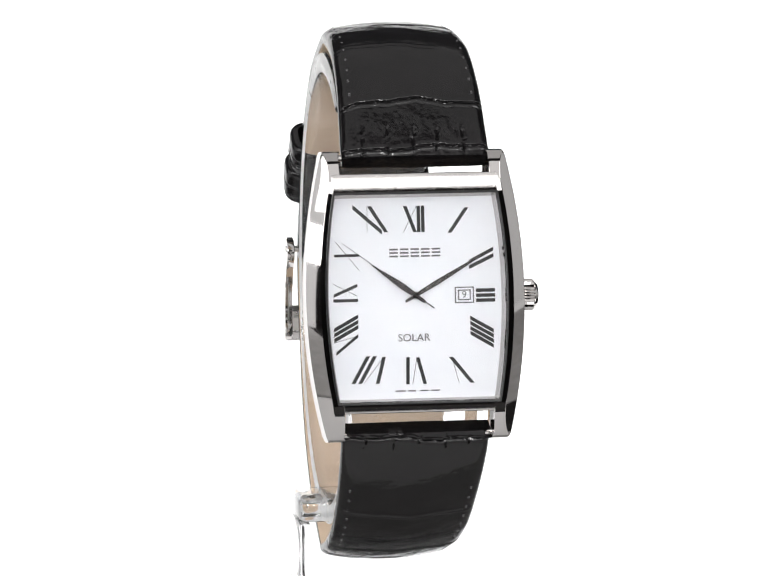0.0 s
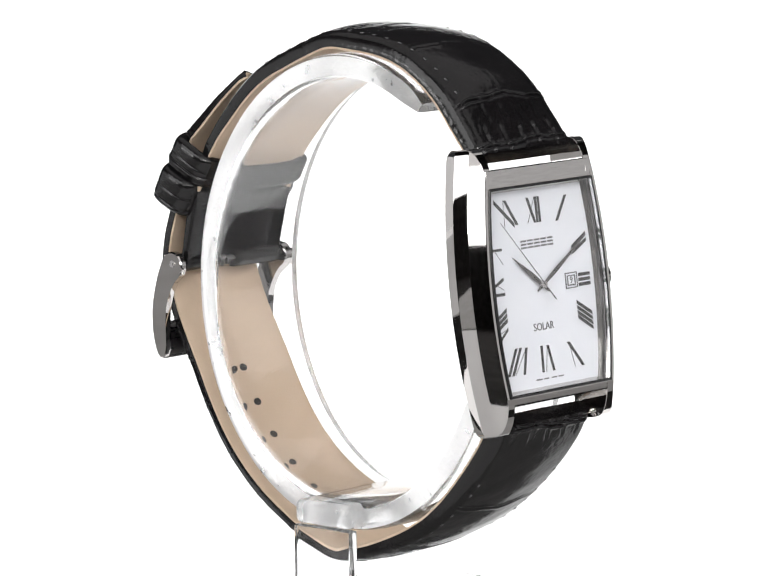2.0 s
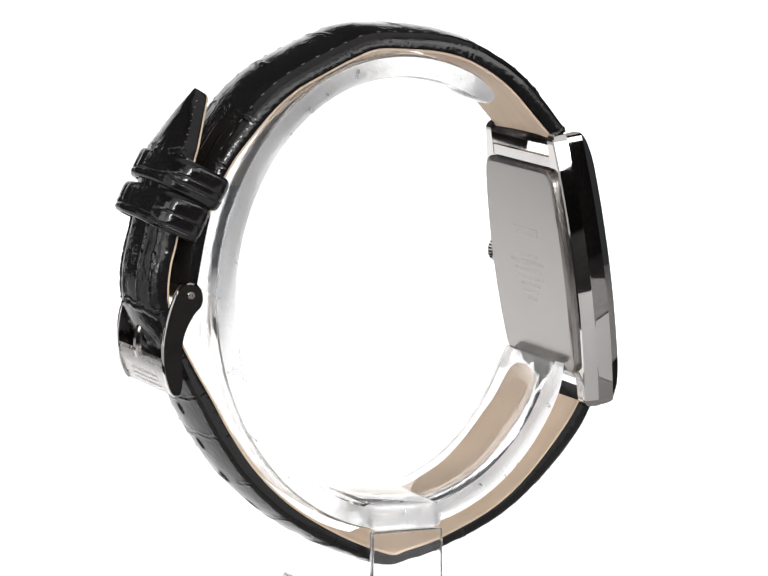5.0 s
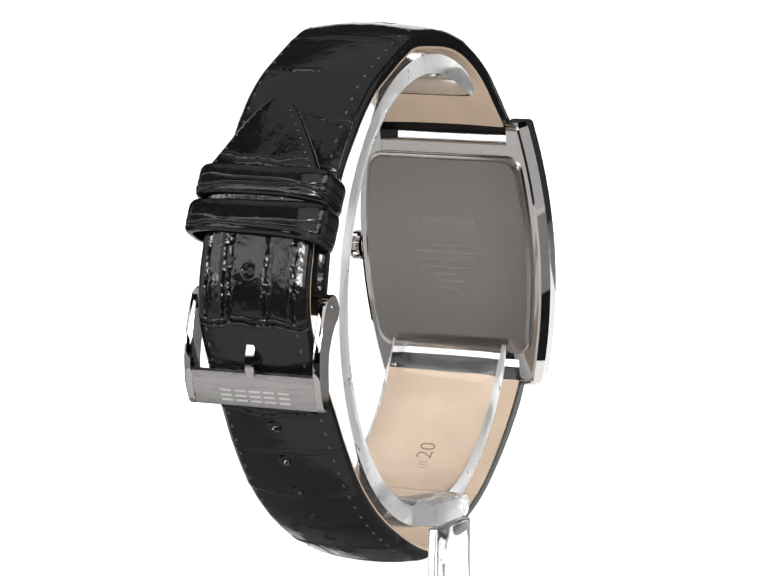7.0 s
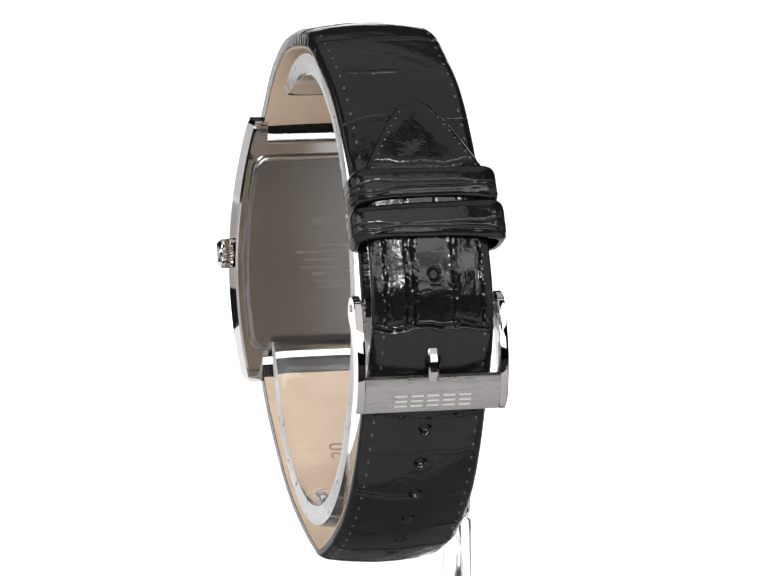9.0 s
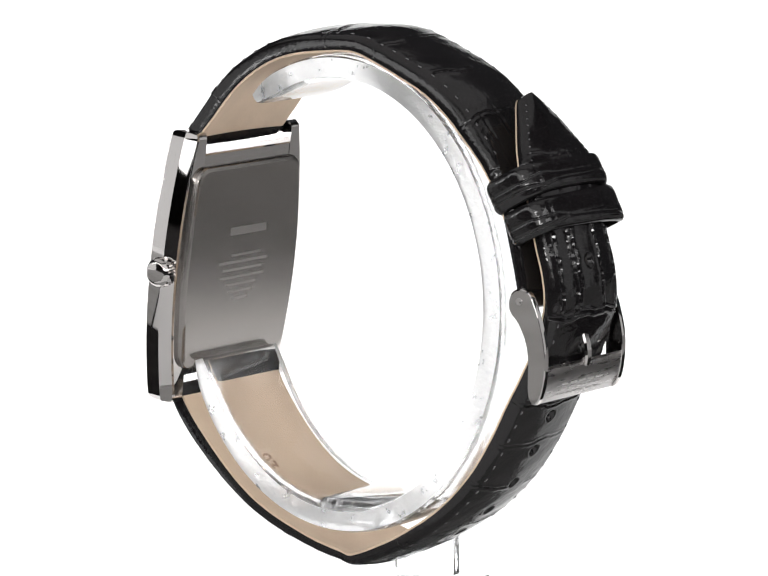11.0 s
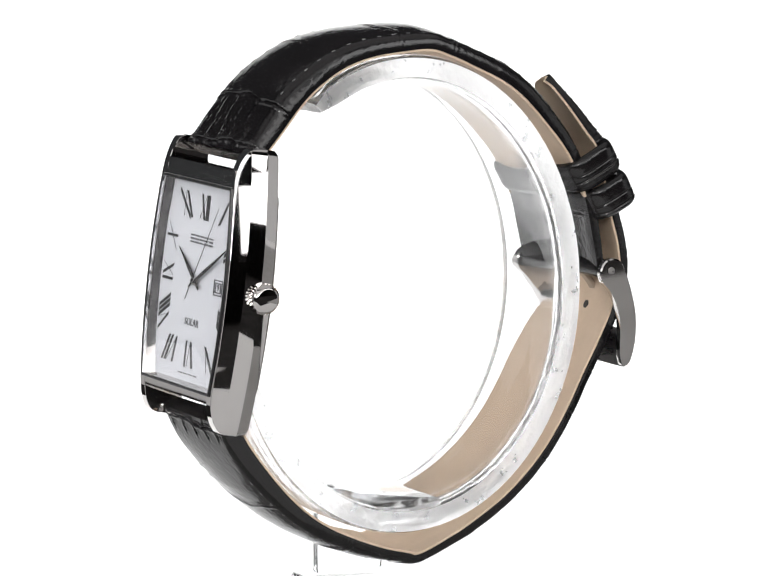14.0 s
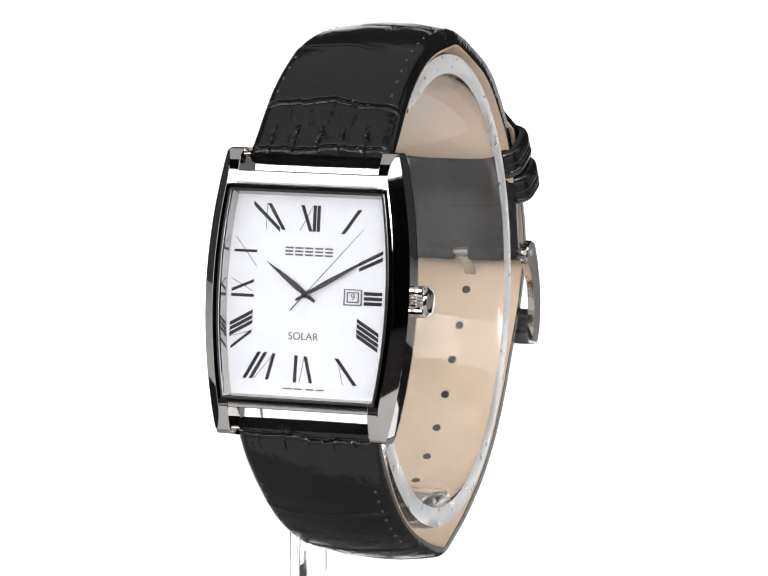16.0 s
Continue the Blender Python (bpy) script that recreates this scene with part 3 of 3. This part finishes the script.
for i in range(5):
    x = buckle_mid - 4.6 + i * 1.9
    for z in (-18.35, -17.75, -17.15):
        y = 29.6 - (z + 17.6 < 0) * (-17.6 - z) * 0.5 + (z + 17.6 > 0) * (z + 17.6) * 0.31
        bm = bmesh.new()
        box(bm, (x, y - 0.25, z - 0.13), (x + 1.45, y + 0.06, z + 0.13), None, 0.05, 1)
        part("mark_bar", bm, PALE, plate, "bright bar of the engraved maker's mark", 0)
bm = bmesh.new()
tube(bm, [(buckle_mid - 9.05, 26.75, -7.1), (buckle_mid + 9.05, 26.75, -7.1)], 0.42, 14)
part("buckle_pin_bar", bm, BUCKLE, plate)
bm = bmesh.new()
P, _ = spline([(26.8, -7.6), (28.4, -9.0), (30.0, -11.6), (30.55, -14.0), (30.3, -15.3)], 12)
rings = []
for k in range(len(P)):
    d = P[min(k + 1, len(P) - 1)] - P[max(k - 1, 0)]
    d = d / np.linalg.norm(d)
    e = 0.62 if k < len(P) - 1 else 0.45
    rings.append([(buckle_mid + 0.1 + x, P[k][0] - d[1] * h, P[k][1] + d[0] * h) for x, h in ((-e, -0.3), (e, -0.3), (e, 0.15), (e - 0.2, 0.35), (0.2 - e, 0.35), (-e, 0.15))])
loft(bm, rings)
part("buckle_tongue", bm, SATIN, plate, "polished steel buckle tongue")
for x0, x1 in ((-7.4, -1.1), (1.1, 7.4)):
    bm = bmesh.new()
    tube(bm, [(buckle_mid + x0, 26.75, -7.1), (buckle_mid + x0 + 0.15, 26.75, -7.1), (buckle_mid + x1, 26.75, -7.1)], 1.15, 16)
    part("bar_loop", bm, LEATHER, top_strap, "leather loop folded round the buckle bar")
# stamped size on the lining
i = min(range(len(fl)), key=lambda j: (fl[j][0] + 16.3) ** 2 + (fl[j][1] + 32.4) ** 2)
fy, fz, th, w, m, nrm, _, bow = fl[i]
inner = Matrix.Translation((m, fy - nrm[0] * (th / 2 - bow), fz - nrm[1] * (th / 2 - bow))) @ Matrix(((1, 0, 0), (0, -nrm[1], -nrm[0]), (0, nrm[0], -nrm[1]))).to_4x4()
lettering("size_stamp", "20", 2.9, 0.8, 0, 0.09, STAMP, long_strap, inner, -90, 0.02)
for k, (y0, y1) in enumerate(((2.0, 2.12), (2.45, 2.57), (2.95, 3.07))):   # small print that cannot be read
    bm = bmesh.new()
    box(bm, (0.2, y0, 0.07), (1.3 - 0.15 * k, y1, 0.11), inner)
    part("stamp_bar", bm, STAMP, long_strap, "faint brown stamped mark", 0)

# ---- the clear stand ----
stand = thing("watch_stand", "clear acrylic watch stand with a C-shaped cuff on a post", "display stand")
bm = bmesh.new()
rings = []
for a in np.linspace(radians(123), radians(-160), 90):
    end = min(1.0, 0.25 + 6 * min(radians(123) - a, a + radians(160)))
    c = Vector((math.cos(a), math.sin(a)))
    o = (-0.2 + 23.75 * c.x, -8.6 + 29.0 * c.y)
    nn = Vector((c.x / 24.4, c.y / 29.0)).normalized()
    ro = []
    for k in range(16):
        t = 2 * math.pi * k / 16
        X = math.copysign(abs(math.cos(t)) ** 0.3, math.cos(t)) * 7.8
        Y = math.copysign(abs(math.sin(t)) ** 0.3, math.sin(t)) * 1.55 * math.sqrt(end)
        y, z = o[0] + nn.x * (Y - 1.6), o[1] + nn.y * (Y - 1.6)
        ro.append((0.9 + X, y, z))
    rings.append(ro)
loft(bm, rings)
for f in bm.faces:
    f.material_index = 1 if abs(f.calc_center_median().x - 0.9) > 7.4 else 0
cuff = part("cuff", bm, [ACRYLIC, FROSTED], stand, "clear C-shaped cuff", 35)
bm = bmesh.new()
box(bm, (-10.4, -4.1, -36.6), (7.4, 4.9, -33.6), None, 0.9, 3)
arm_ = part("cross_arm", bm, ACRYLIC, stand)
bm = bmesh.new()
box(bm, (-10.35, -4.1, -45.1), (-8.95, 4.9, -36.7), None, 0.25, 3)
post = part("post", bm, ACRYLIC, stand)
bm = bmesh.new()
box(bm, (-12.5, -6.2, FLOOR + 0.05), (12.5, 8.2, -45.2), None, 0.4, 3)
base = part("base_plate", bm, ACRYLIC, stand)
for ob in (cuff, arm_, post, base):
    ob.visible_shadow = False


# ---- movement ----
def motions():
    turn = [(t, pose(0, 0, 0, 0, 0, 8.3 + 20.62 * t)) for t in range(17)]
    walk(watch, turn)
    walk(stand, turn)
    rows = []
    base_m = Matrix.Diagonal((U, U, U, 1)) @ CASE @ Matrix.Translation((HUB[0], HUB[1], 0.3))
    base_m = Matrix.Translation(base_m.translation) @ CASE.to_quaternion().to_matrix().to_4x4()
    rows.append((0.0, base_m @ Matrix.Rotation(radians(SECOND0), 4, "Z")))
    for k in range(16):
        a = SECOND0 - 6.0 * k
        rows.append((k + 0.8, base_m @ Matrix.Rotation(radians(a), 4, "Z")))
        rows.append((k + 0.8667, base_m @ Matrix.Rotation(radians(a - 6.0), 4, "Z")))
    rows.append((16.0, base_m @ Matrix.Rotation(radians(SECOND0 - 96.0), 4, "Z")))
    walk(second_hand, rows)


SECOND0 = 54.0
motions()
